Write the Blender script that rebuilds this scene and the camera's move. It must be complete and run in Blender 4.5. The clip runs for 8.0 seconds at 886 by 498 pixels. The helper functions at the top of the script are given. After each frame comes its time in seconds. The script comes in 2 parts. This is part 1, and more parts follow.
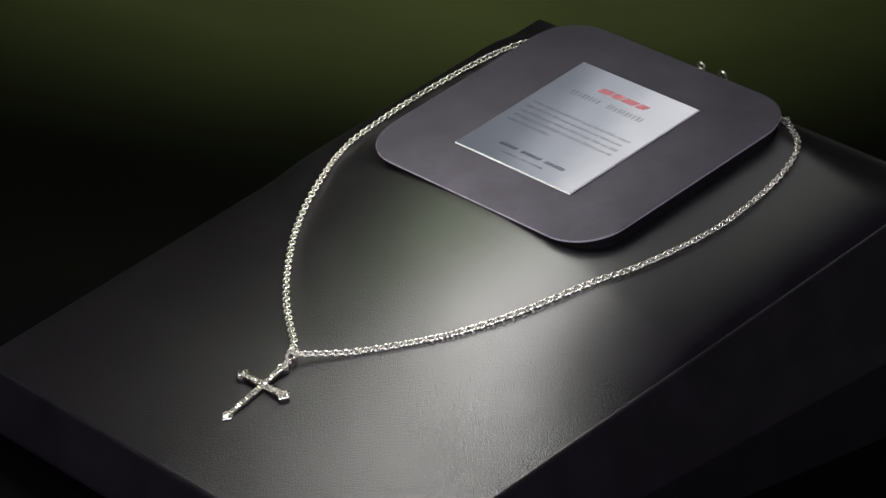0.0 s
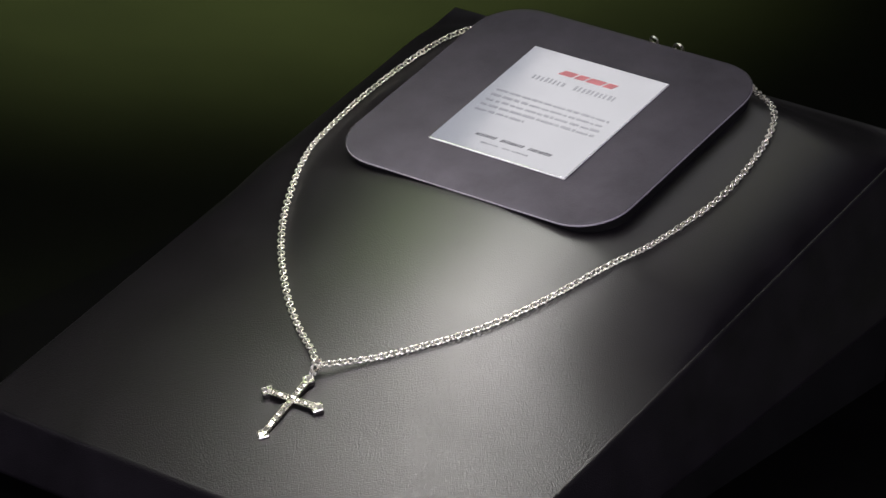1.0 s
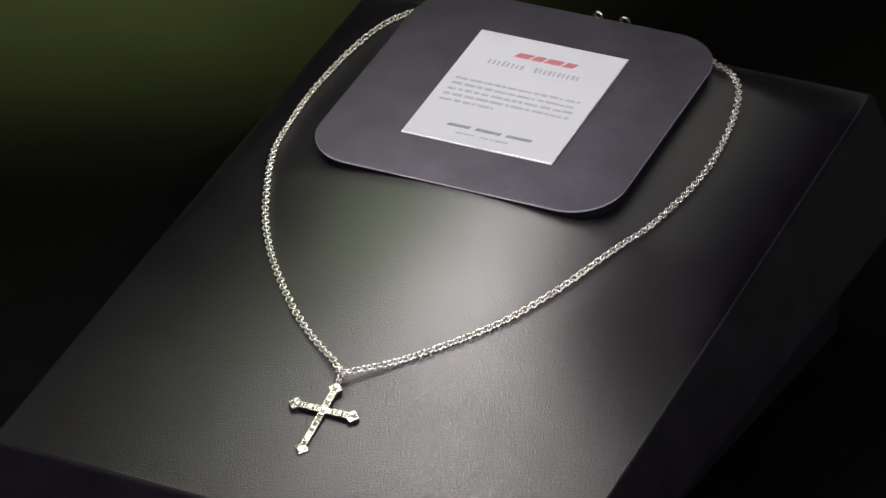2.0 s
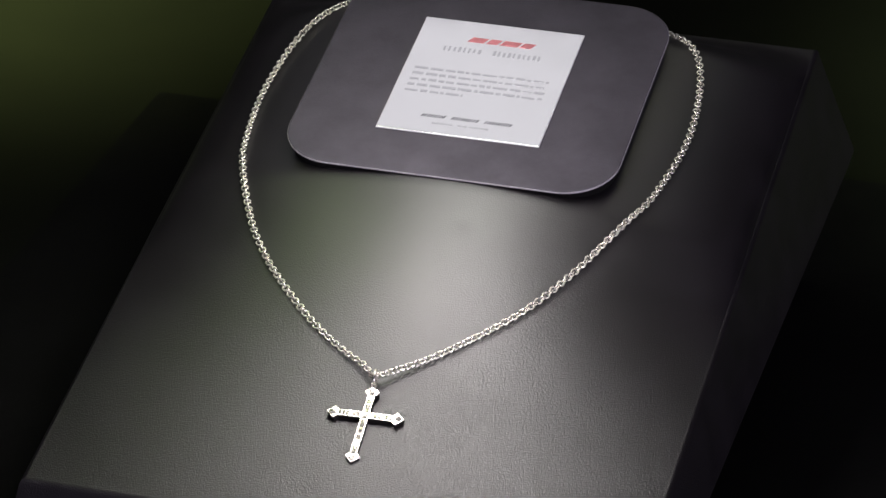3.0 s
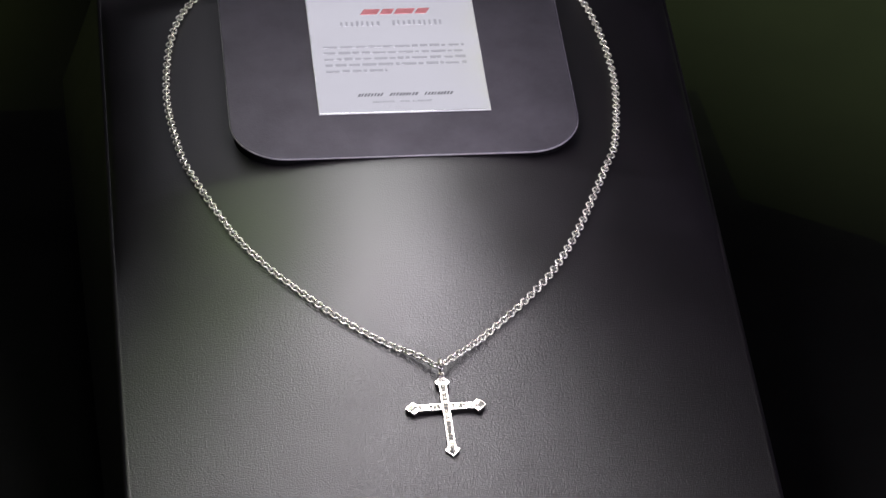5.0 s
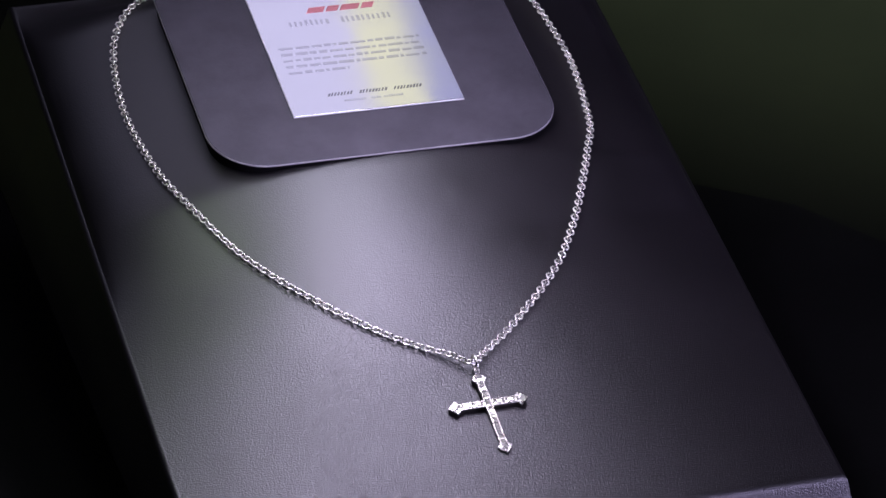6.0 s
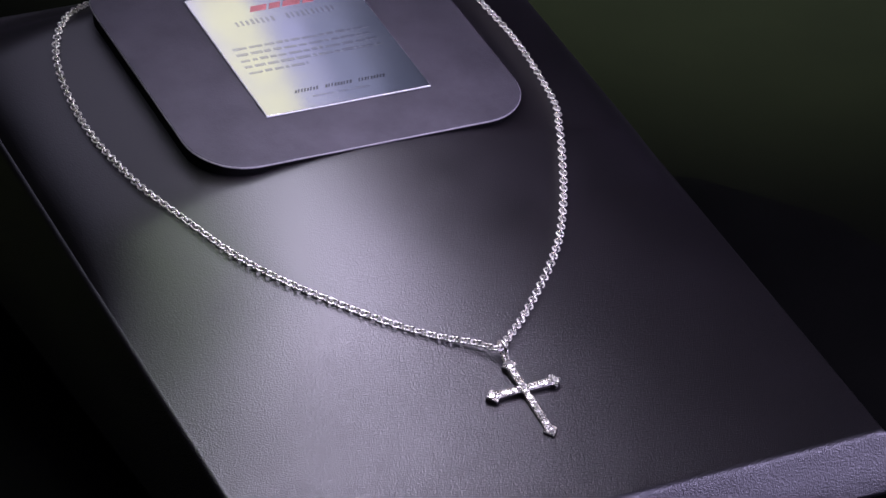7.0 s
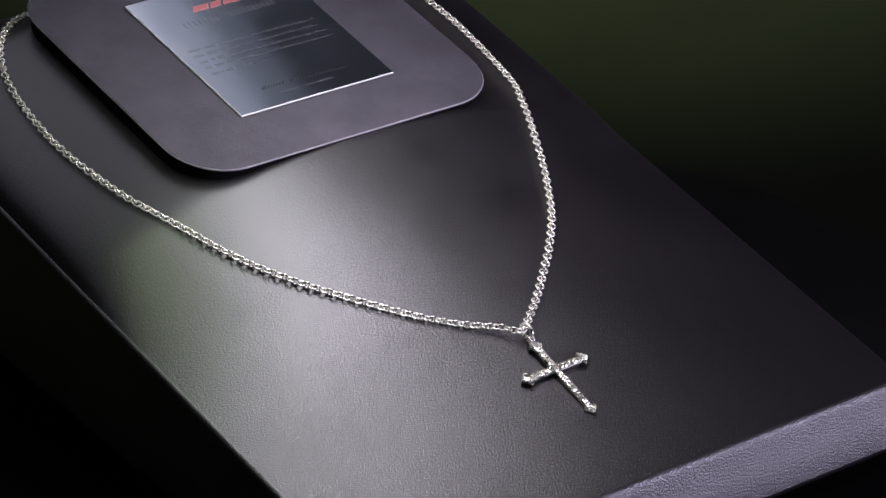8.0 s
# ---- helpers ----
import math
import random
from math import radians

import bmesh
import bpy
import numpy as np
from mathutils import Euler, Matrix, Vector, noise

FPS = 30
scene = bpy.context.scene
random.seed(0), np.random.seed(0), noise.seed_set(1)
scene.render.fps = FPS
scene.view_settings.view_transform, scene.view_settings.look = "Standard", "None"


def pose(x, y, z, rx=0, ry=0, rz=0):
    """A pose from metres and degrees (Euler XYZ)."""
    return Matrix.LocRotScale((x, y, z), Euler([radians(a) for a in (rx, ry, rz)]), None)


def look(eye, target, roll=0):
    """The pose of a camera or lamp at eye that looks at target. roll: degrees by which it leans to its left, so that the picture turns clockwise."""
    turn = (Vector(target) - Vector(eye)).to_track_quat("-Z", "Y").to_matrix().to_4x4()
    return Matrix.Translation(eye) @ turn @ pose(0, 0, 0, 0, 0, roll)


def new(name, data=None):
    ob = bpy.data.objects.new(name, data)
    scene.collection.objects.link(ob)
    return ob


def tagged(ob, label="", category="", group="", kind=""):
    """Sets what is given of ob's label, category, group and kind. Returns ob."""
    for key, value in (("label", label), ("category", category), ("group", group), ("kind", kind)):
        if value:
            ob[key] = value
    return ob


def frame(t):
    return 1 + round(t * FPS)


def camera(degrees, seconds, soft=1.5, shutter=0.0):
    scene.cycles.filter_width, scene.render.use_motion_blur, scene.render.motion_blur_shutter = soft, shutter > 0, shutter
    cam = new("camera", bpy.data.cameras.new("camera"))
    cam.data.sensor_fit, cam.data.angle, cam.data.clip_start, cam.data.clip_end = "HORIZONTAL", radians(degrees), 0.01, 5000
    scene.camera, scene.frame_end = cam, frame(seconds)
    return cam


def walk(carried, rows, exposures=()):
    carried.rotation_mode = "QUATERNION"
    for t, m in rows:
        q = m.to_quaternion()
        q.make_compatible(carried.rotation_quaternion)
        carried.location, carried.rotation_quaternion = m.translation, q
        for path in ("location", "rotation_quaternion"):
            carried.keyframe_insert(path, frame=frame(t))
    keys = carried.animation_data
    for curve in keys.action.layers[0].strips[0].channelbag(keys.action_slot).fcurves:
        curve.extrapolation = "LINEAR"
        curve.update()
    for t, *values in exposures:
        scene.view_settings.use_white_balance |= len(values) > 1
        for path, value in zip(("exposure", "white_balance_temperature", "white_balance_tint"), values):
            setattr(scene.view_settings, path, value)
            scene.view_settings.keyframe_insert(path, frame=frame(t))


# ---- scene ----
cam = camera(13.881, 8.0)
PATH = [
(0, look((0.67839, -0.57029, 1.38269), (0.01168, 0.05276, 0.97365), 2.270)),
    (0.5, look((0.62716, -0.61960, 1.38075), (0.01008, 0.05303, 0.97237), 1.223)),
    (1, look((0.55370, -0.67097, 1.37835), (0.00493, 0.05782, 0.96881), 1.142)),
    (1.5, look((0.48567, -0.71087, 1.39552), (0.00582, 0.05590, 0.96913), 0.934)),
    (3, look((0.24845, -0.79657, 1.40931), (0.00225, 0.06335, 0.96220), 0.444)),
    (3.5, look((0.16606, -0.80851, 1.41207), (0.00197, 0.06768, 0.95889), 0.270)),
    (4, look((0.07818, -0.81349, 1.41130), (0.00262, 0.07308, 0.95492), 0.444)),
    (4.5, look((-0.01461, -0.81223, 1.42393), (0.00463, 0.07060, 0.95462), 1.003)),
    (6, look((-0.26117, -0.74619, 1.39845), (0.01865, 0.09528, 0.93624), 1.697)),
    (6.5, look((-0.33207, -0.71176, 1.37740), (0.02861, 0.10599, 0.92885), 1.612)),
    (7, look((-0.39673, -0.67224, 1.36423), (0.03899, 0.11221, 0.92288), 1.700)),
    (7.5, look((-0.45533, -0.62552, 1.34770), (0.05264, 0.11966, 0.91565), 1.389)),
    (8, look((-0.50612, -0.57894, 1.33918), (0.06438, 0.12144, 0.91022), 1.072)),
]
# stops, kelvin and tint: the film camera's white balance drifts
EXPOSURES = [
    (0.0, 0.05, 6500, 9), (0.5, 0.1, 6530, 10), (1.5, 0.05, 6600, 12), (3.0, 0.1, 6600, 13), (3.5, 0.1, 6570, 13), (4.7, 0.0, 6500, 13),
    (5.8, -0.05, 5600, 38), (6.6, 0.0, 5600, 38), (7.1, 0.05, 5680, 36), (7.6, 0.14, 5950, 26), (8.0, 0.18, 6080, 20),
]
walk(cam, PATH, EXPOSURES)

# ---------------------------------------------------------------- axes of the tilted display
TILT = radians(14.17)          # the display leans towards the viewer
LIFT = 0.939                   # world height of the display's reference point
TABLE = 0.90                   # world height of the counter top
TURN = Matrix.Translation((0, 0, LIFT)) @ Matrix.Rotation(TILT, 4, "X") @ Matrix.Scale(0.01, 4)


def on_display(x, y, z):
    """World place of a point given in centimetres of the display's own axes."""
    return TURN @ Vector((x, y, z))


def smooth(a, b, v):
    t = min(1.0, max(0.0, (v - a) / (b - a)))
    return t * t * (3 - 2 * t)


# ---------------------------------------------------------------- world and lights
world = bpy.data.worlds.new("world")
scene.world = world
world.use_nodes = True
world.node_tree.nodes["Background"].inputs["Color"].default_value = (0.5, 0.55, 0.5, 1)
world.node_tree.nodes["Background"].inputs["Strength"].default_value = 0.012


def area_lamp(name, place, target, size, size_y, watts, colour):
    lamp = bpy.data.lights.new(name, "AREA")
    lamp.shape, lamp.size, lamp.size_y, lamp.energy, lamp.color = "RECTANGLE", size, size_y, watts, colour
    ob = new(name, lamp)
    ob.matrix_world = look(place, target)
    return ob


SUBJECT = (0.0, 0.06, 0.96)
def down_lamp(name, place, size, size_y, watts, colour):
    """An area lamp shining straight down."""
    return area_lamp(name, place, (place[0], place[1] + 1e-4, 0), size, size_y, watts, colour)


def spot_lamp(name, place, target, degrees, watts, colour, radius=0.03, blend=1.0):
    lamp = bpy.data.lights.new(name, "SPOT")
    lamp.spot_size, lamp.spot_blend, lamp.energy, lamp.color, lamp.shadow_soft_size = radians(degrees), blend, watts, colour, radius
    ob = new(name, lamp)
    ob.matrix_world = look(place, target)
    return ob


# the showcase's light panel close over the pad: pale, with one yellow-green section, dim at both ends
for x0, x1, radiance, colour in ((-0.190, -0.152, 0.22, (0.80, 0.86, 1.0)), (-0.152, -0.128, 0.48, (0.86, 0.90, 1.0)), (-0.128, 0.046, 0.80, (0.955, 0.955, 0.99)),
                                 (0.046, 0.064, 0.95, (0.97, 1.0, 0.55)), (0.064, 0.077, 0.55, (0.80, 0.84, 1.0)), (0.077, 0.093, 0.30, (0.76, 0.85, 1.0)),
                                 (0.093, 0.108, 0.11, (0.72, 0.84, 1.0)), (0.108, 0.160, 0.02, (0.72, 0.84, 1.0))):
    down_lamp("panel_lamp", ((x0 + x1) / 2, 0.2075, 1.128), x1 - x0, 0.085, radiance * math.pi * (x1 - x0) * 0.085, colour)
# long unseen strip added over the display to brighten the cross
down_lamp("cross_fill_lamp", (0.07, 0.28, 2.36), 2.05, 0.24, 0.21, (1.0, 0.99, 0.93))
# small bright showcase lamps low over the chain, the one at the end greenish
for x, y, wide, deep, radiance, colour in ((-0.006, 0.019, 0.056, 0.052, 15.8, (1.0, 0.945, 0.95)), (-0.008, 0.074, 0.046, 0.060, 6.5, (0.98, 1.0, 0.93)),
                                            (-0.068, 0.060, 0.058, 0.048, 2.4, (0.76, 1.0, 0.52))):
    down_lamp("showcase_lamp", (x, y, 1.065), wide, deep, radiance * math.pi * wide * deep, colour)
# weak green wash on the counter behind the display, from added unseen spots
spot_lamp("green_wash_fill", (-0.37, 0.39, 2.2), (-0.37, 0.39, 0.9), 24.5, 270, (0.84, 1.0, 0.42), 0.05)
spot_lamp("green_wash_fill", (0.34, 0.40, 2.2), (0.34, 0.40, 0.9), 28, 180, (0.80, 1.0, 0.55), 0.05)
# shop light in front of the showcase
area_lamp("shopfront_lamp", (1.15, -1.35, 1.05), SUBJECT, 0.8, 0.5, 24.0, (0.86, 0.80, 1.0))
# unseen overhead fill, added to lift the stones, chain and dark leather
for x in (-0.9, 0.0, 0.9):
    down_lamp("front_fill_lamp", (x, -1.1, 2.5), 0.5, 0.35, 1.3, (0.97, 0.96, 1.0))

# ---------------------------------------------------------------- materials


def material(name):
    m = bpy.data.materials.new(name)
    m.use_nodes = True
    return m, m.node_tree.nodes, m.node_tree.links, m.node_tree.nodes["Principled BSDF"]


def node(nodes, kind, **values):
    n = nodes.new(kind)
    for key, value in values.items():
        n.inputs[key].default_value = value
    return n


def ramp(nodes, links, source, stops):
    r = nodes.new("ShaderNodeValToRGB")
    el = r.color_ramp.elements
    while len(el) < len(stops):
        el.new(0.5)
    for e, (p, c) in zip(el, stops):
        e.position, e.color = p, (*c, 1) if len(c) == 3 else c
    links.new(source, r.inputs["Fac"])
    return r


SCUFFS = [(-5.9, 4.9, 0.75, 0.30), (0.9, 6.7, 1.5, 0.12)]


def leather(name, dark, light, rough, grain, depth):
    """Pebbled leather: fine cells, creases and a soft large-scale mottling."""
    m, nodes, links, b = material(name)
    at = nodes.new("ShaderNodeTexCoord")
    big = node(nodes, "ShaderNodeTexNoise", Scale=60.0, Detail=6.0, Roughness=0.62)
    fine = node(nodes, "ShaderNodeTexNoise", Scale=2600.0, Detail=2.0, Roughness=0.6)
    cells = node(nodes, "ShaderNodeTexVoronoi", Scale=grain)
    cells.feature = "SMOOTH_F1"
    cells.inputs["Smoothness"].default_value = 0.6
    warp = node(nodes, "ShaderNodeTexNoise", Scale=260.0, Detail=2.0)
    add = nodes.new("ShaderNodeVectorMath")
    add.operation = "MULTIPLY_ADD"
    add.inputs[1].default_value = (0.0006, 0.0006, 0.0006)
    for n in (big, fine, warp):
        links.new(at.outputs["Object"], n.inputs["Vector"])
    links.new(warp.outputs["Color"], add.inputs[0])
    links.new(at.outputs["Object"], add.inputs[2])
    links.new(add.outputs[0], cells.inputs["Vector"])
    c = ramp(nodes, links, big.outputs["Fac"], [(0.3, dark), (0.7, light)])
    links.new(c.outputs["Color"], b.inputs["Base Color"])
    b.inputs["Specular IOR Level"].default_value = 0.9
    r = ramp(nodes, links, big.outputs["Fac"], [(0.3, (rough - 0.026,) * 3), (0.7, (rough + 0.026,) * 3)])
    # a few dull scuffs
    dull = r.outputs["Color"]
    for x, y, z, size in SCUFFS:
        far = nodes.new("ShaderNodeVectorMath")
        far.operation = "DISTANCE"
        far.inputs[1].default_value = on_display(x, y, z)
        links.new(add.outputs[0], far.inputs[0])
        mask = ramp(nodes, links, far.outputs["Value"], [(0.0, (0.12, 0.12, 0.12)), (size * 0.01, (0, 0, 0))])
        plus = nodes.new("ShaderNodeMath")
        plus.operation = "ADD"
        links.new(dull, plus.inputs[0])
        links.new(mask.outputs["Color"], plus.inputs[1])
        dull = plus.outputs[0]
    links.new(dull, b.inputs["Roughness"])
    soft = ramp(nodes, links, cells.outputs["Distance"], [(0.0, (1, 1, 1)), (0.75, (0, 0, 0))])
    soft.color_ramp.interpolation = "EASE"
    crease = node(nodes, "ShaderNodeTexNoise", Scale=2200.0, Detail=3.0, Roughness=0.6, Distortion=0.0)
    links.new(at.outputs["Object"], crease.inputs["Vector"])
    mix = nodes.new("ShaderNodeMath")
    mix.operation = "MULTIPLY_ADD"
    mix.inputs[1].default_value = 0.8
    links.new(crease.outputs["Fac"], mix.inputs[0])
    links.new(soft.outputs["Color"], mix.inputs[2])
    mix2 = nodes.new("ShaderNodeMath")
    mix2.operation = "MULTIPLY_ADD"
    mix2.inputs[1].default_value = 0.8
    links.new(fine.outputs["Fac"], mix2.inputs[0])
    links.new(mix.outputs[0], mix2.inputs[2])
    mix = mix2
    bump = node(nodes, "ShaderNodeBump", Strength=depth, Distance=0.0003)
    links.new(mix.outputs[0], bump.inputs["Height"])
    # stretched over the neck, the grain is pulled flatter
    split = nodes.new("ShaderNodeSeparateXYZ")
    links.new(at.outputs["Object"], split.inputs[0])
    pull = node(nodes, "ShaderNodeMapRange")
    for key, value in (("From Min", 0.012), ("From Max", 0.060), ("To Min", depth * 1.15), ("To Max", depth * 0.4)):
        pull.inputs[key].default_value = value
    links.new(split.outputs["Y"], pull.inputs["Value"])
    links.new(pull.outputs["Result"], bump.inputs["Strength"])
    links.new(bump.outputs["Normal"], b.inputs["Normal"])
    return m


LEATHER = leather("black_leather", (0.0045, 0.0037, 0.0048), (0.0080, 0.0064, 0.0086), 0.39, 2600.0, 0.25)


def cloth(name, dark, light, rough, scale, depth, gloss=0.5):
    m, nodes, links, b = material(name)
    at = nodes.new("ShaderNodeTexCoord")
    big = node(nodes, "ShaderNodeTexNoise", Scale=scale, Detail=5.0, Roughness=0.65)
    fine = node(nodes, "ShaderNodeTexNoise", Scale=2200.0, Detail=2.0)
    links.new(at.outputs["Object"], big.inputs["Vector"])
    links.new(at.outputs["Object"], fine.inputs["Vector"])
    c = ramp(nodes, links, big.outputs["Fac"], [(0.3, dark), (0.72, light)])
    links.new(c.outputs["Color"], b.inputs["Base Color"])
    b.inputs["Roughness"].default_value = rough
    b.inputs["Specular IOR Level"].default_value = gloss
    bump = node(nodes, "ShaderNodeBump", Strength=depth, Distance=0.0002)
    links.new(fine.outputs["Fac"], bump.inputs["Height"])
    links.new(bump.outputs["Normal"], b.inputs["Normal"])
    return m


PAD = cloth("grey_suede", (0.035, 0.032, 0.041), (0.058, 0.052, 0.066), 0.75, 60.0, 0.4, 0.35)
PAD_EDGE = cloth("pale_board_edge", (0.20, 0.19, 0.21), (0.30, 0.28, 0.31), 0.6, 200.0, 0.3)
WHITE_EDGE = cloth("white_plate_edge", (0.62, 0.61, 0.63), (0.74, 0.73, 0.75), 0.5, 200.0, 0.2)
# matt near-black for the parts that stand in for shade
SHADE_BLACK = cloth("shade_black", (0.003, 0.003, 0.003), (0.006, 0.006, 0.006), 0.95, 30.0, 0.4, 0.08)
TABLE_TOP = cloth("olive_black_lacquer", (0.005, 0.0055, 0.004), (0.010, 0.011, 0.007), 0.9, 4.0, 0.1, 0.05)
WALL = cloth("charcoal_plaster", (0.05, 0.05, 0.05), (0.07, 0.07, 0.07), 0.85, 3.0, 0.2)
CARPET = cloth("dark_carpet", (0.02, 0.02, 0.022), (0.035, 0.035, 0.035), 0.95, 8.0, 0.5)


def metal(name, colour, rough, scale=900.0, depth=0.05):
    m, nodes, links, b = material(name)
    at = nodes.new("ShaderNodeTexCoord")
    n = node(nodes, "ShaderNodeTexNoise", Scale=scale, Detail=3.0)
    links.new(at.outputs["Object"], n.inputs["Vector"])
    r = ramp(nodes, links, n.outputs["Fac"], [(0.3, (rough * 0.7,) * 3), (0.7, (rough * 1.4,) * 3)])
    links.new(r.outputs["Color"], b.inputs["Roughness"])
    b.inputs["Metallic"].default_value = 1.0
    b.inputs["Base Color"].default_value = (*colour, 1)
    bump = node(nodes, "ShaderNodeBump", Strength=depth, Distance=0.0001)
    links.new(n.outputs["Fac"], bump.inputs["Height"])
    links.new(bump.outputs["Normal"], b.inputs["Normal"])
    return m


SILVER = metal("polished_silver", (0.80, 0.77, 0.70), 0.27)
CARD = metal("satin_silver_plate", (0.80, 0.80, 0.82), 0.12, 60.0, 0.24)


def plain(name, colour, rough=0.5, metallic=0.0):
    m, nodes, links, b = material(name)
    b.inputs["Base Color"].default_value = (*colour, 1)
    b.inputs["Roughness"].default_value = rough
    b.inputs["Metallic"].default_value = metallic
    return m


GEM = plain("clear_stone", (0.80, 0.78, 0.69), 0.18, 0.7)
# silver darkened to carry the shade under the cross
SHADE_SILVER = plain("shaded_silver", (0.10, 0.095, 0.085), 0.45, 1.0)
RED_PRINT = plain("red_print", (0.68, 0.24, 0.26), 0.3, 0.6)
GREY_PRINT = plain("grey_print", (0.63, 0.63, 0.66), 0.2, 1.0)
DARK_PRINT = plain("dark_print", (0.33, 0.33, 0.35), 0.2, 1.0)

# ---------------------------------------------------------------- mesh helpers


def finish(name, bm, mat, parent=None, label="", shade=True):
    me = bpy.data.meshes.new(name)
    bm.normal_update()
    bm.to_mesh(me)
    bm.free()
    me.materials.append(mat)
    if shade:
        for p in me.polygons:
            p.use_smooth = True
    ob = new(name, me)
    if parent is not None:
        ob.parent = parent
        ob.matrix_parent_inverse = parent.matrix_world.inverted()
    if label:
        tagged(ob, label)
    return ob


def part(name, bm, mat, parent, label="", shade=True):
    return finish(name, bm, mat, parent, label, shade)


def thing(name, place, label, category, kind="", group=""):
    e = new(name)
    e.location = place
    e.matrix_world = Matrix.Translation(place)
    e.empty_display_size = 0.01
    return tagged(e, label, category, group, kind)


def box(bm, lo, hi, at=None, bevel=0.0, segments=2):
    """A box between two corners, its points mapped by at."""
    made = bmesh.ops.create_cube(bm, size=1.0)["verts"]
    for v in made:
        v.co = Vector([(lo[k] + hi[k]) / 2 + v.co[k] * (hi[k] - lo[k]) for k in range(3)])
    if bevel:
        edges = list({e for v in made for e in v.link_edges})
        made = [v for f in bmesh.ops.bevel(bm, geom=edges, offset=bevel, segments=segments, profile=0.5, affect="EDGES")["faces"] for v in f.verts]
        made = list({v for v in bm.verts})
    if at:
        for v in made:
            v.co = at(*v.co)
    return made


def outline_rounded(x0, x1, y0, y1, r, steps=10):
    pts = []
    for cx, cy, a0 in ((x1 - r, y1 - r, 0), (x0 + r, y1 - r, 90), (x0 + r, y0 + r, 180), (x1 - r, y0 + r, 270)):
        for k in range(steps + 1):
            a = radians(a0 + 90 * k / steps)
            pts.append((cx + r * math.cos(a), cy + r * math.sin(a)))
    return pts


# ---------------------------------------------------------------- the display's top surface
XL, XR, YF, YB = -8.27, 8.23, -3.63, 18.4


PAD_BOX = (-5.02, 4.58, 8.14, 16.85, 1.50)      # left, right, front, back and corner radius of the pad


def bend(v, soft):
    """Zero below nought, v above it, with a soft bend between."""
    return 0.5 * (v + math.sqrt(v * v + soft * soft))


def top(x, y):
    """Height of the padded leather over its rim, in centimetres: a low front, a steeper apron up to the pad."""
    a = abs(x - (XL + XR) / 2)
    half = (XR - XL) / 2
    q = max(0.0, y - YF)
    climb = 0.088 * q + 0.147 * (bend(y - 1.6, 1.2) - bend(YF - 1.6, 1.2))
    level = climb - bend(climb - 1.97, 0.02)
    level *= 1 - smooth(15.6, YB, y) ** 1.3
    # domed from rim to rim, fuller round the pad
    return level * max(0.0, 1 - (a / half) ** 2) ** (1 - 0.4 * smooth(4.5, 9.0, y))


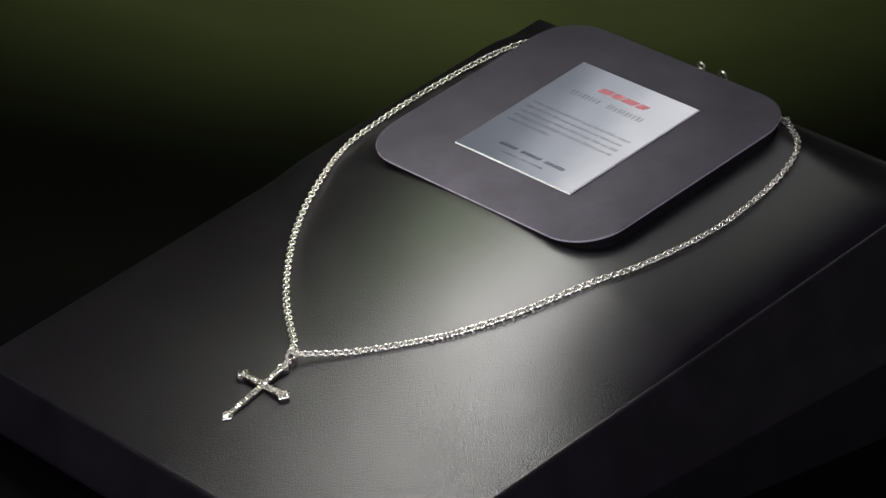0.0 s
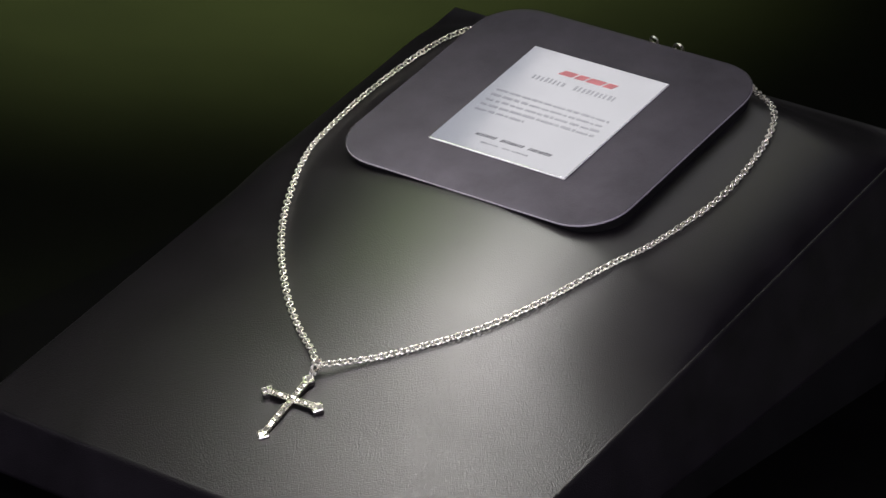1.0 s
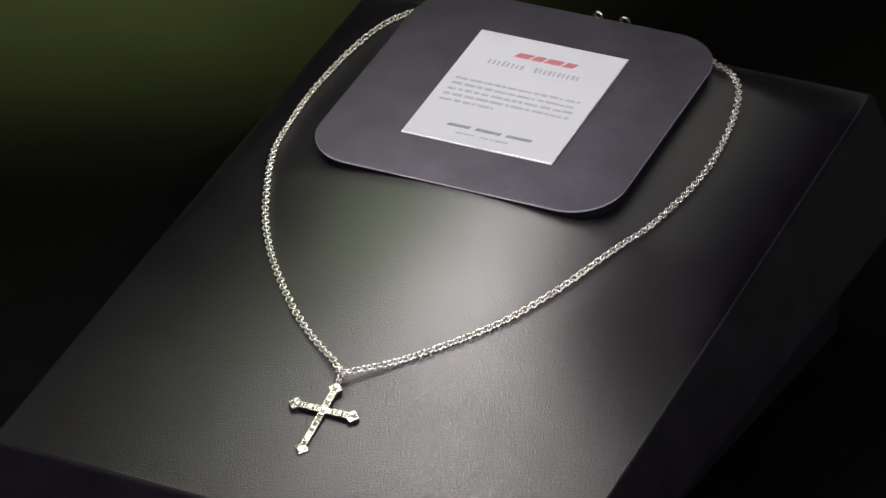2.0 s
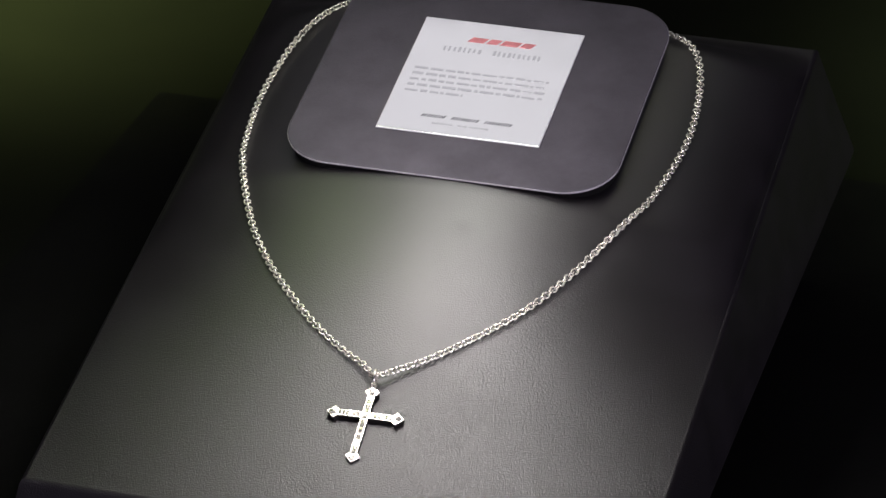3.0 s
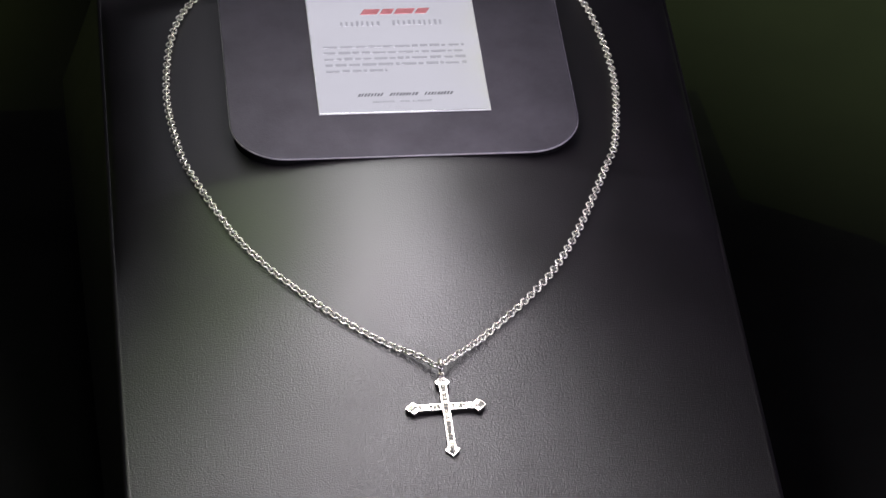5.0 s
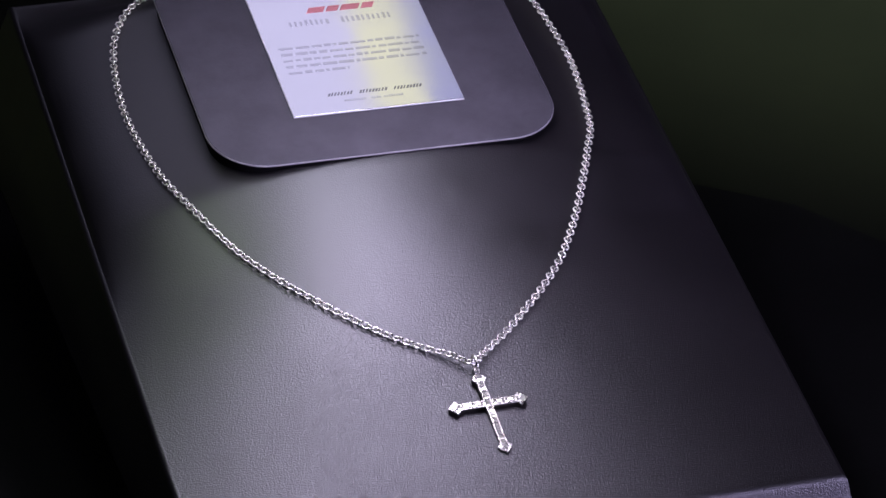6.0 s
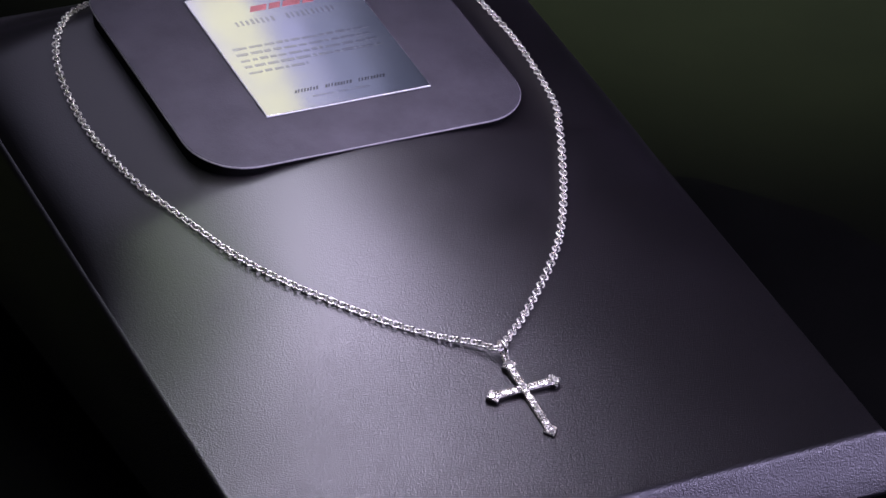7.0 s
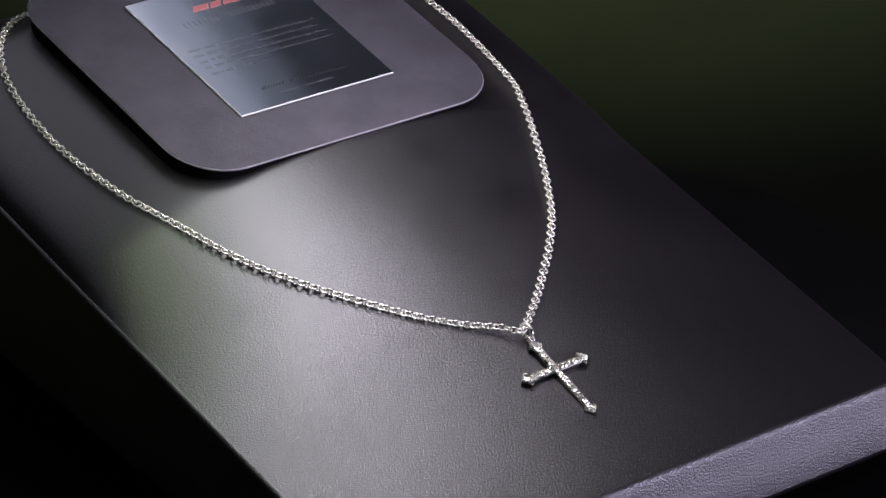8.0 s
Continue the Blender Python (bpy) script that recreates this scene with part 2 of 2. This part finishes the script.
def build_display():
    stand = thing("necklace_display_stand", on_display(0, -3.6, -2.35),
                  "black grained leather necklace display stand, tilted towards the viewer", "display stand")
    bm = bmesh.new()
    nx, ny = 110, 150
    xs = [XL + (XR - XL) * (0.5 - 0.5 * math.cos(math.pi * i / nx)) * 0.35 + (XR - XL) * i / nx * 0.65 for i in range(nx + 1)]
    ys = [YF + (YB - YF) * j / ny for j in range(ny + 1)]
    grid = [[bm.verts.new(on_display(x, y, top(x, y))) for x in xs] for y in ys]
    for j in range(ny):
        for i in range(nx):
            bm.faces.new((grid[j][i], grid[j][i + 1], grid[j + 1][i + 1], grid[j + 1][i]))
    part("leather_top", bm, LEATHER, stand, "padded black leather top, rising to the neck")

    def underside(y):
        return -1.53 - 0.11 * (y - YF)

    def corner(x, y, z, off):
        """A place on the flaring outer wall: off outwards, z down from the rim."""
        dx = (off + 0.28 * max(0.0, -z)) * ((x > XR - 0.01) - (x < XL + 0.01))
        dy = (off + 0.1 * max(0.0, -z)) * (y > YB - 0.01) - (off + 0.50 * max(0.0, -z)) * (y < YF + 0.01)
        return on_display(x + dx, y + dy, z)

    def wall(name, pts):
        bm = bmesh.new()
        rows = []
        n = 60
        for k in range(n + 1):
            x, y = [pts[0][a] + (pts[1][a] - pts[0][a]) * k / n for a in (0, 1)]
            low = underside(y)
            col = []
            for off, z in ((-0.06, 0.004), (-0.01, 0.008), (0.03, -0.006), (0.06, -0.03), (0.08, -0.075), (0.085, -0.14), (0.075, -0.3), (0.06, low * 0.5), (0.06, low + 0.12), (0.03, low), (-0.3, low)):
                col.append(bm.verts.new(corner(x, y, z, off)))
            rows.append(col)
        for a, b in zip(rows, rows[1:]):
            for k in range(len(a) - 1):
                bm.faces.new((a[k], b[k], b[k + 1], a[k + 1]))
        bmesh.ops.recalc_face_normals(bm, faces=bm.faces)
        part(name, bm, LEATHER, stand, "black leather side with a folded top edge")

    wall("front_panel", ((XL, YF), (XR, YF)))
    wall("side_panel", ((XR, YF), (XR, YB)))
    wall("side_panel", ((XL, YB), (XL, YF)))
    wall("back_panel", ((XR, YB), (XL, YB)))
    # unseen recessed wedge carrying it on the counter, black for the shadow there
    bm = bmesh.new()
    lows = [on_display(x, y, underside(y) + 0.2) for x, y in ((XL + 0.6, YF + 0.6), (XR - 0.6, YF + 0.6), (XR - 0.6, YB - 0.6), (XL + 0.6, YB - 0.6))]
    vs = [bm.verts.new(p) for p in lows] + [bm.verts.new((p.x, p.y, TABLE + 0.004)) for p in lows]
    for q in ((0, 1, 2, 3), (7, 6, 5, 4), (0, 4, 5, 1), (1, 5, 6, 2), (2, 6, 7, 3), (3, 7, 4, 0)):
        bm.faces.new([vs[k] for k in q])
    bmesh.ops.recalc_face_normals(bm, faces=bm.faces)
    part("foot", bm, SHADE_BLACK, stand, "wedge foot, black for the shadow under the stand", shade=False)
    # the raised rounded pad, with a rolled rim
    bm = bmesh.new()
    pad = outline_rounded(*PAD_BOX)
    cx, cy = -0.18, 12.4
    def pad_ring(bm, inset, z):
        ring = []
        for x, y in pad:
            d = Vector((x - cx, y - cy))
            k = 1 - inset / d.length
            ring.append(bm.verts.new(on_display(cx + d.x * k, cy + d.y * k, z)))
        return ring

    def skin(bm, rings, cap_low, cap_high):
        n = len(pad)
        for a, b in zip(rings, rings[1:]):
            for k in range(n):
                bm.faces.new((a[k], a[(k + 1) % n], b[(k + 1) % n], b[k]))
        if cap_low:
            bm.faces.new(list(reversed(rings[0])))
        if cap_high:
            bm.faces.new(rings[-1])

    skin(bm, [pad_ring(bm, 0.02, 2.035), pad_ring(bm, 0.025, 2.045), pad_ring(bm, 0.05, 2.05)], False, True)
    top_pad = part("pad", bm, PAD, stand, "rounded grey suede pad")
    bm = bmesh.new()
    skin(bm, [pad_ring(bm, 0.20, 1.972), pad_ring(bm, 0.02, 1.975), pad_ring(bm, 0.0, 1.99), pad_ring(bm, 0.0, 2.022), pad_ring(bm, 0.02, 2.036)], True, False)
    part("pad_edge", bm, PAD_EDGE, top_pad, "pale cut edge of the pad")
    # the block that the pad is glued to, black for the shade below it
    bm = bmesh.new()
    skin(bm, [pad_ring(bm, 0.14, 0.6), pad_ring(bm, 0.14, 1.976)], False, False)
    part("pad_block", bm, SHADE_BLACK, stand, "block under the pad, black for the shade there")
    return stand


def build_card():
    x0, x1, y0, y1 = -2.55, 2.19, 9.87, 15.10
    zb, zt = 2.052, 2.130
    card = thing("information_card", on_display((x0 + x1) / 2, y0, zb),
                 "small silver plate with red and grey print, lying on the pad", "card")
    # inset black base that stands for the shadow line under the plate
    bm = bmesh.new()
    box(bm, (x0 + 0.07, y0 + 0.07, zb), (x1 - 0.07, y1 - 0.07, zt - 0.05))
    for v in bm.verts:
        v.co = on_display(*v.co)
    part("shadow_base", bm, SHADE_BLACK, card, "inset base, black for the shadow line under the plate", shade=False)
    bm = bmesh.new()
    box(bm, (x0, y0, zt - 0.05), (x1, y1, zt - 0.012), bevel=0.008)
    for v in bm.verts:
        v.co = on_display(*v.co)
    part("plate", bm, WHITE_EDGE, card, "white cut edge of the plate", shade=False)
    bm = bmesh.new()
    box(bm, (x0 + 0.012, y0 + 0.014, zt - 0.012), (x1 - 0.012, y1 - 0.012, zt), bevel=0.005)
    for v in bm.verts:
        v.co = on_display(*v.co)
    part("silver_face", bm, CARD, card, shade=False)
    w, h = x1 - x0, y1 - y0

    def bar(name, u0, v0, u1, v1, mat, skew=0.0, lift=0.0):
        bm = bmesh.new()
        box(bm, (x0 + u0 * w, y1 - v1 * h, zt), (x0 + u1 * w, y1 - v0 * h, zt + 0.004 + lift))
        for v in bm.verts:
            v.co.x += skew * (v.co.y - (y1 - v1 * h))
        for v in bm.verts:
            v.co = on_display(*v.co)
        return part(name, bm, mat, card, shade=False)

    rng = random.Random(4)
    # red mark: plain leaning blocks
    for u, wide in ((0.315, 0.10), (0.43, 0.07), (0.515, 0.11), (0.64, 0.07)):
        bar("logo_block", u, 0.138, u + wide, 0.182, RED_PRINT, 0.55)

    def letters(u, v0, v1, end, wide, gap, mat, breaks=(), skew=0.0):
        while u < end:
            if not any(p < u < q for p, q in breaks):
                k = rng.uniform(0.6, 1.0)
                bar("print_bar", u, v0 + (1 - k) * (v1 - v0) * 0.5, u + wide * rng.uniform(0.7, 1.1), v1, mat, skew)
            u += gap

    letters(0.19, 0.236, 0.280, 0.80, 0.017, 0.031, GREY_PRINT, ((0.43, 0.475),))
    for v0, end in ((0.450, 0.905), (0.500, 0.89), (0.550, 0.905), (0.600, 0.905), (0.650, 0.43)):
        u = 0.07
        while u < end - 0.01:
            wd = min(rng.uniform(0.02, 0.09), end - u)
            k = rng.uniform(0.013, 0.020)
            bar("print_bar", u, v0 + 0.014 - k, u + wd, v0 + 0.014, GREY_PRINT)
            u += wd + rng.uniform(0.010, 0.018)
    letters(0.235, 0.842, 0.868, 0.775, 0.013, 0.0185, DARK_PRINT, ((0.375, 0.41), (0.585, 0.62)), 0.5)
    letters(0.32, 0.906, 0.920, 0.66, 0.010, 0.0145, GREY_PRINT, ((0.45, 0.475), (0.525, 0.545)))
    return card


# ---------------------------------------------------------------- the necklace
STRAND_LEFT = [(-0.10, 1.28), (-0.54, 1.66), (-1.22, 2.10), (-1.97, 2.63), (-2.72, 3.27), (-3.48, 4.04), (-4.25, 4.93), (-5.0, 6.02), (-5.58, 7.18),
               (-6.01, 8.2), (-6.38, 9.5), (-6.62, 12.16), (-6.21, 14.92), (-5.0, 16.5)]
STRAND_RIGHT = [(-0.06, 1.29), (0.36, 1.61), (1.0, 2.12), (1.76, 2.80), (2.53, 3.54), (3.31, 4.46), (4.09, 5.74), (4.70, 6.99), (5.15, 8.0), (5.62, 9.31),
                (5.95, 12.39), (5.37, 15.59), (3.6, 17.1)]
BEHIND = [(-3.0, 17.1), (-0.6, 17.14), (1.6, 17.14)]


def spline(pts, step):
    """Evenly spaced places along a smooth curve through pts."""
    p = [Vector(q) for q in pts]
    p = [2 * p[0] - p[1], *p, 2 * p[-1] - p[-2]]
    line = []
    for a, b, c, d in zip(p, p[1:], p[2:], p[3:]):
        for k in range(40):
            t = k / 40
            line.append(0.5 * (2 * b + (c - a) * t + (2 * a - 5 * b + 4 * c - d) * t * t + (3 * b - a - 3 * c + d) * t ** 3))
    line.append(p[-2])
    out, need = [line[0]], step
    for a, b in zip(line, line[1:]):
        seg = (b - a).length
        while seg >= need:
            a = a + (b - a) * (need / seg)
            out.append(a)
            seg, need = (b - a).length, step
        need -= seg
    return out


def torus(bm, major, minor, n=16, m=7, stretch=1.0):
    rows = []
    for i in range(n):
        a = 2 * math.pi * i / n
        rows.append([bm.verts.new(((major + minor * math.cos(2 * math.pi * j / m)) * math.cos(a) * stretch,
                                   (major + minor * math.cos(2 * math.pi * j / m)) * math.sin(a),
                                   minor * math.sin(2 * math.pi * j / m))) for j in range(m)])
    for i in range(n):
        for j in range(m):
            bm.faces.new((rows[i][j], rows[(i + 1) % n][j], rows[(i + 1) % n][(j + 1) % m], rows[i][(j + 1) % m]))


def build_necklace():
    neck = thing("cross_necklace", on_display(0, 1.3, 0.5),
                 "silver rolo chain necklace with a stone-set cross, laid on black leather", "necklace")
    pitch = 0.141
    meshes = []
    for major, stretch in ((0.00092, 1.0), (0.00078, 1.16)):
        bm = bmesh.new()
        torus(bm, major, 0.00025, n=18, m=8, stretch=stretch)
        link = bpy.data.meshes.new("link")
        bm.to_mesh(link)
        bm.free()
        link.materials.append(SILVER)
        for p in link.polygons:
            p.use_smooth = True
        meshes.append(link)
    loop = STRAND_RIGHT[::-1][:-1] + STRAND_LEFT + BEHIND + [STRAND_RIGHT[-1]]
    pts = spline([(x, y, 0) for x, y in loop], pitch)
    rng = random.Random(11)
    high = []
    for p in pts:
        z = top(p.x, p.y) + 0.105
        # taut behind the pad
        z = max(z, 1.62 * smooth(16.2, 17.0, p.y) * smooth(4.2, 2.0, abs(p.x)))
        d = math.hypot(p.x, p.y - 1.3)
        z += 0.22 * smooth(1.0, 0.0, d)
        high.append(Vector((p.x, p.y, z)))
    # the chain bridges small unevenness
    level = [q.z for q in high]
    for k in range(len(high)):
        near = level[max(0, k - 7):k + 8]
        high[k].z = max(high[k].z - 0.04, sum(near) / len(near))
    rest = bmesh.new()
    singles = 0
    for k in range(len(high)):
        a, b = high[max(0, k - 1)], high[min(len(high) - 1, k + 1)]
        along = (on_display(*b) - on_display(*a)).normalized()
        up = (on_display(0, 0, 1) - on_display(0, 0, 0)).normalized()
        across = up.cross(along).normalized()
        up = along.cross(across)
        roll = radians((88 if k % 2 else 0) + rng.uniform(-8, 8) + 6 * math.sin(k * 0.11) + 5 * math.sin(k * 0.047 + 1))
        m = Matrix((along, across, up)).transposed().to_4x4()
        m = Matrix.Translation(on_display(*high[k])) @ m @ Matrix.Rotation(roll, 4, "X")
        if high[k].y < 13.2 and singles < 300:
            singles += 1
            ob = new("link", meshes[k % 2])
            ob.parent = neck
            ob.matrix_parent_inverse = neck.matrix_world.inverted()
            ob.matrix_basis = m
        else:
            old = len(rest.verts)
            rest.from_mesh(meshes[k % 2])
            rest.verts.ensure_lookup_table()
            for v in rest.verts[old:]:
                v.co = m @ v.co
    far = part("chain_back", rest, SILVER, neck, "far part of the silver chain round the pad")
    tagged(far, kind="stuff")

    # the ends of the clasp stand up behind the pad
    for x, z, size in ((1.12, 1.84, 0.145), (0.26, 1.88, 0.12)):
        bm = bmesh.new()
        torus(bm, size, 0.04, 18, 8, 1.0)
        for q in bm.verts:
            q.co = on_display(x + q.co.x, 17.14 + q.co.z, z + q.co.y)
        part("clasp_ring", bm, SILVER, neck, "small silver ring of the clasp")

    # the cross: its own plane follows the leather's slope
    c0 = Vector((-0.02, 0.03, 0.51))
    ey = Vector((-0.03, 1.0, 0.155)).normalized()
    ex = Vector((1.0, 0.02, 0.0))
    ex = (ex - ey * ex.dot(ey)).normalized()
    ez = ex.cross(ey)

    def cr(u, v, w):
        q = c0 + ex * u + ey * v + ez * w
        return on_display(*q)

    AU, BU, TU, HW = 0.805, 1.33, 0.74, 0.102      # arm, foot, head lengths and half width
    TW = 0.195

    out = []
    for d, n in (((1, 0), AU), ((0, 1), TU), ((-1, 0), AU), ((0, -1), BU)):
        s = Vector((-d[1], d[0]))
        dv = Vector(d)
        out += [dv * HW - s * HW, dv * (n - 0.07) - s * HW, dv * (n + 0.03) - s * TW, dv * (n + 0.06) - s * TW, dv * (n + 0.25),
                dv * (n + 0.06) + s * TW, dv * (n + 0.03) + s * TW, dv * (n - 0.07) + s * HW]
    def body(profile):
        """The cross's outline carried through a profile of insets and heights, closed at both ends."""
        bm = bmesh.new()
        rings = []
        for inset, w in profile:
            ring = []
            for q in out:
                sx = 1 - inset / max(0.12, abs(q.x)) if abs(q.x) > 0.01 else 1
                sy = 1 - inset / max(0.12, abs(q.y)) if abs(q.y) > 0.01 else 1
                ring.append(bm.verts.new(cr(q.x * sx, q.y * sy, w)))
            rings.append(ring)
        n = len(out)
        for a, b in zip(rings, rings[1:]):
            for k in range(n):
                bm.faces.new((a[k], a[(k + 1) % n], b[(k + 1) % n], b[k]))
        bm.faces.new(rings[-1])
        bm.faces.new(list(reversed(rings[0])))
        bmesh.ops.recalc_face_normals(bm, faces=bm.faces)
        return bm

    bm = body(((0.004, -0.045), (0.0, -0.035), (0.0, -0.02), (0.010, 0.0), (0.034, 0.0), (0.038, -0.012)))
    cross = part("cross_pendant", bm, SILVER, neck, "silver cross channel-set with small clear stones", shade=False)
    # lower body of the cross: the shade beneath is put into its colour
    part("cross_back", body(((0.02, -0.16), (0.012, -0.15), (0.010, -0.045))), SHADE_SILVER, cross, "back of the cross, darkened for the shade under it", shade=False)
    gem_rng = random.Random(7)

    def stone(u, v, a, b, kite=False):
        """A step-cut stone of half sizes a, b, its table slightly tilted."""
        bm = bmesh.new()
        lo = [(-a, -b), (a, -b), (a, b), (-a, b)]
        if kite:
            lo = [(0, -b), (a, 0), (0, b), (-a, 0)]
        tu, tv = gem_rng.uniform(-0.2, 0.2), gem_rng.uniform(-0.2, 0.2)
        low = [bm.verts.new(cr(u + p, v + q, -0.014)) for p, q in lo]
        girdle = [bm.verts.new(cr(u + p * 0.97, v + q * 0.97, -0.002)) for p, q in lo]
        table = [bm.verts.new(cr(u + p * 0.6, v + q * 0.6, 0.016 + tu * p + tv * q)) for p, q in lo]
        for r0, r1 in ((low, girdle), (girdle, table)):
            for k in range(4):
                bm.faces.new((r0[k], r0[(k + 1) % 4], r1[(k + 1) % 4], r1[k]))
        bm.faces.new(table)
        part("stone", bm, GEM, cross, shade=False)

    step, half = 0.098, 0.045
    v = -BU + 0.0
    while v < TU:
        stone(0, v, 0.066, half)
        v += step
    u = 0.19
    while u < AU:
        stone(u, 0, half, 0.066)
        stone(-u, 0, half, 0.066)
        u += step
    for u, v in ((AU + 0.105, 0), (-AU - 0.105, 0), (0, TU + 0.105), (0, -BU - 0.105)):
        stone(u, v, 0.12, 0.12, True)

    # two small rings on the head and the upright bail that holds the chain
    for name, u, v, w, major, minor, rot, label in (
            ("jump_ring", -0.045, TU + 0.26, 0.0, 0.062, 0.022, Matrix.Rotation(radians(80), 3, "Y"), "small silver ring"),
            ("jump_ring", 0.045, TU + 0.26, 0.0, 0.062, 0.022, Matrix.Rotation(radians(100), 3, "Y"), "small silver ring"),
            ("bail", 0.0, TU + 0.45, 0.12, 0.15, 0.046, Matrix.Rotation(radians(90), 3, "Y"), "polished silver bail round the chain")):
        bm = bmesh.new()
        torus(bm, major, minor, 20, 8, 1.1)
        for q in bm.verts:
            p = rot @ q.co
            q.co = cr(u + p.x, v + p.y * 1.25, w + p.z)
        part(name, bm, SILVER, neck, label)
    return neck


# ---------------------------------------------------------------- setting


def slab(name, lo, hi, mat, label, category, bevel=0.0):
    bm = bmesh.new()
    box(bm, lo, hi, bevel=bevel)
    return tagged(finish(name, bm, mat, shade=False), label, category, kind="structure")


def build_setting():
    slab("floor", (-2.5, -2.5, -0.1), (2.5, 2.5, 0.0), CARPET, "dark carpeted floor of the shop", "floor")
    slab("ceiling", (-2.5, -2.5, 2.6), (2.5, 2.5, 2.7), WALL, "charcoal ceiling of the shop", "ceiling")
    for name, lo, hi in (("wall_north", (-2.5, 2.5, 0), (2.5, 2.6, 2.6)), ("wall_south", (-2.5, -2.6, 0), (2.5, -2.5, 2.6)),
                         ("wall_east", (2.5, -2.6, 0), (2.6, 2.6, 2.6)), ("wall_west", (-2.6, -2.6, 0), (-2.5, 2.6, 2.6))):
        slab(name, lo, hi, WALL, "plain charcoal shop wall", "wall")
    counter = thing("counter", (0, 0.6, 0), "dark olive lacquered shop counter", "counter", "structure")
    bm = bmesh.new()
    box(bm, (-1.6, -0.30, TABLE - 0.04), (1.6, 1.6, TABLE), bevel=0.004)
    part("countertop", bm, TABLE_TOP, counter, "dark olive lacquered top", shade=False)
    bm = bmesh.new()
    box(bm, (-1.55, -0.25, 0.0), (1.55, 1.55, TABLE - 0.04))
    part("carcass", bm, TABLE_TOP, counter, shade=False)

    # dark sheet on the counter, outlined as the stand's shadow
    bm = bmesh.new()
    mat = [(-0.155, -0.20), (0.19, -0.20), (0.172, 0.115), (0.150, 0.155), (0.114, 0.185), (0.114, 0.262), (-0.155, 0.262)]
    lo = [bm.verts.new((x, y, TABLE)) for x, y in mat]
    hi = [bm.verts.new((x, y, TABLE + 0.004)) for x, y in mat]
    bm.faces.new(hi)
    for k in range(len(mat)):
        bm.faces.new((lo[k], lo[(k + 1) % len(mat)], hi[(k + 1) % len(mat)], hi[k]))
    tagged(finish("stand_shadow", bm, SHADE_BLACK, shade=False), "dark sheet shaped as the stand's shadow on the counter", "mat")


build_setting()
build_display()
build_card()
build_necklace()
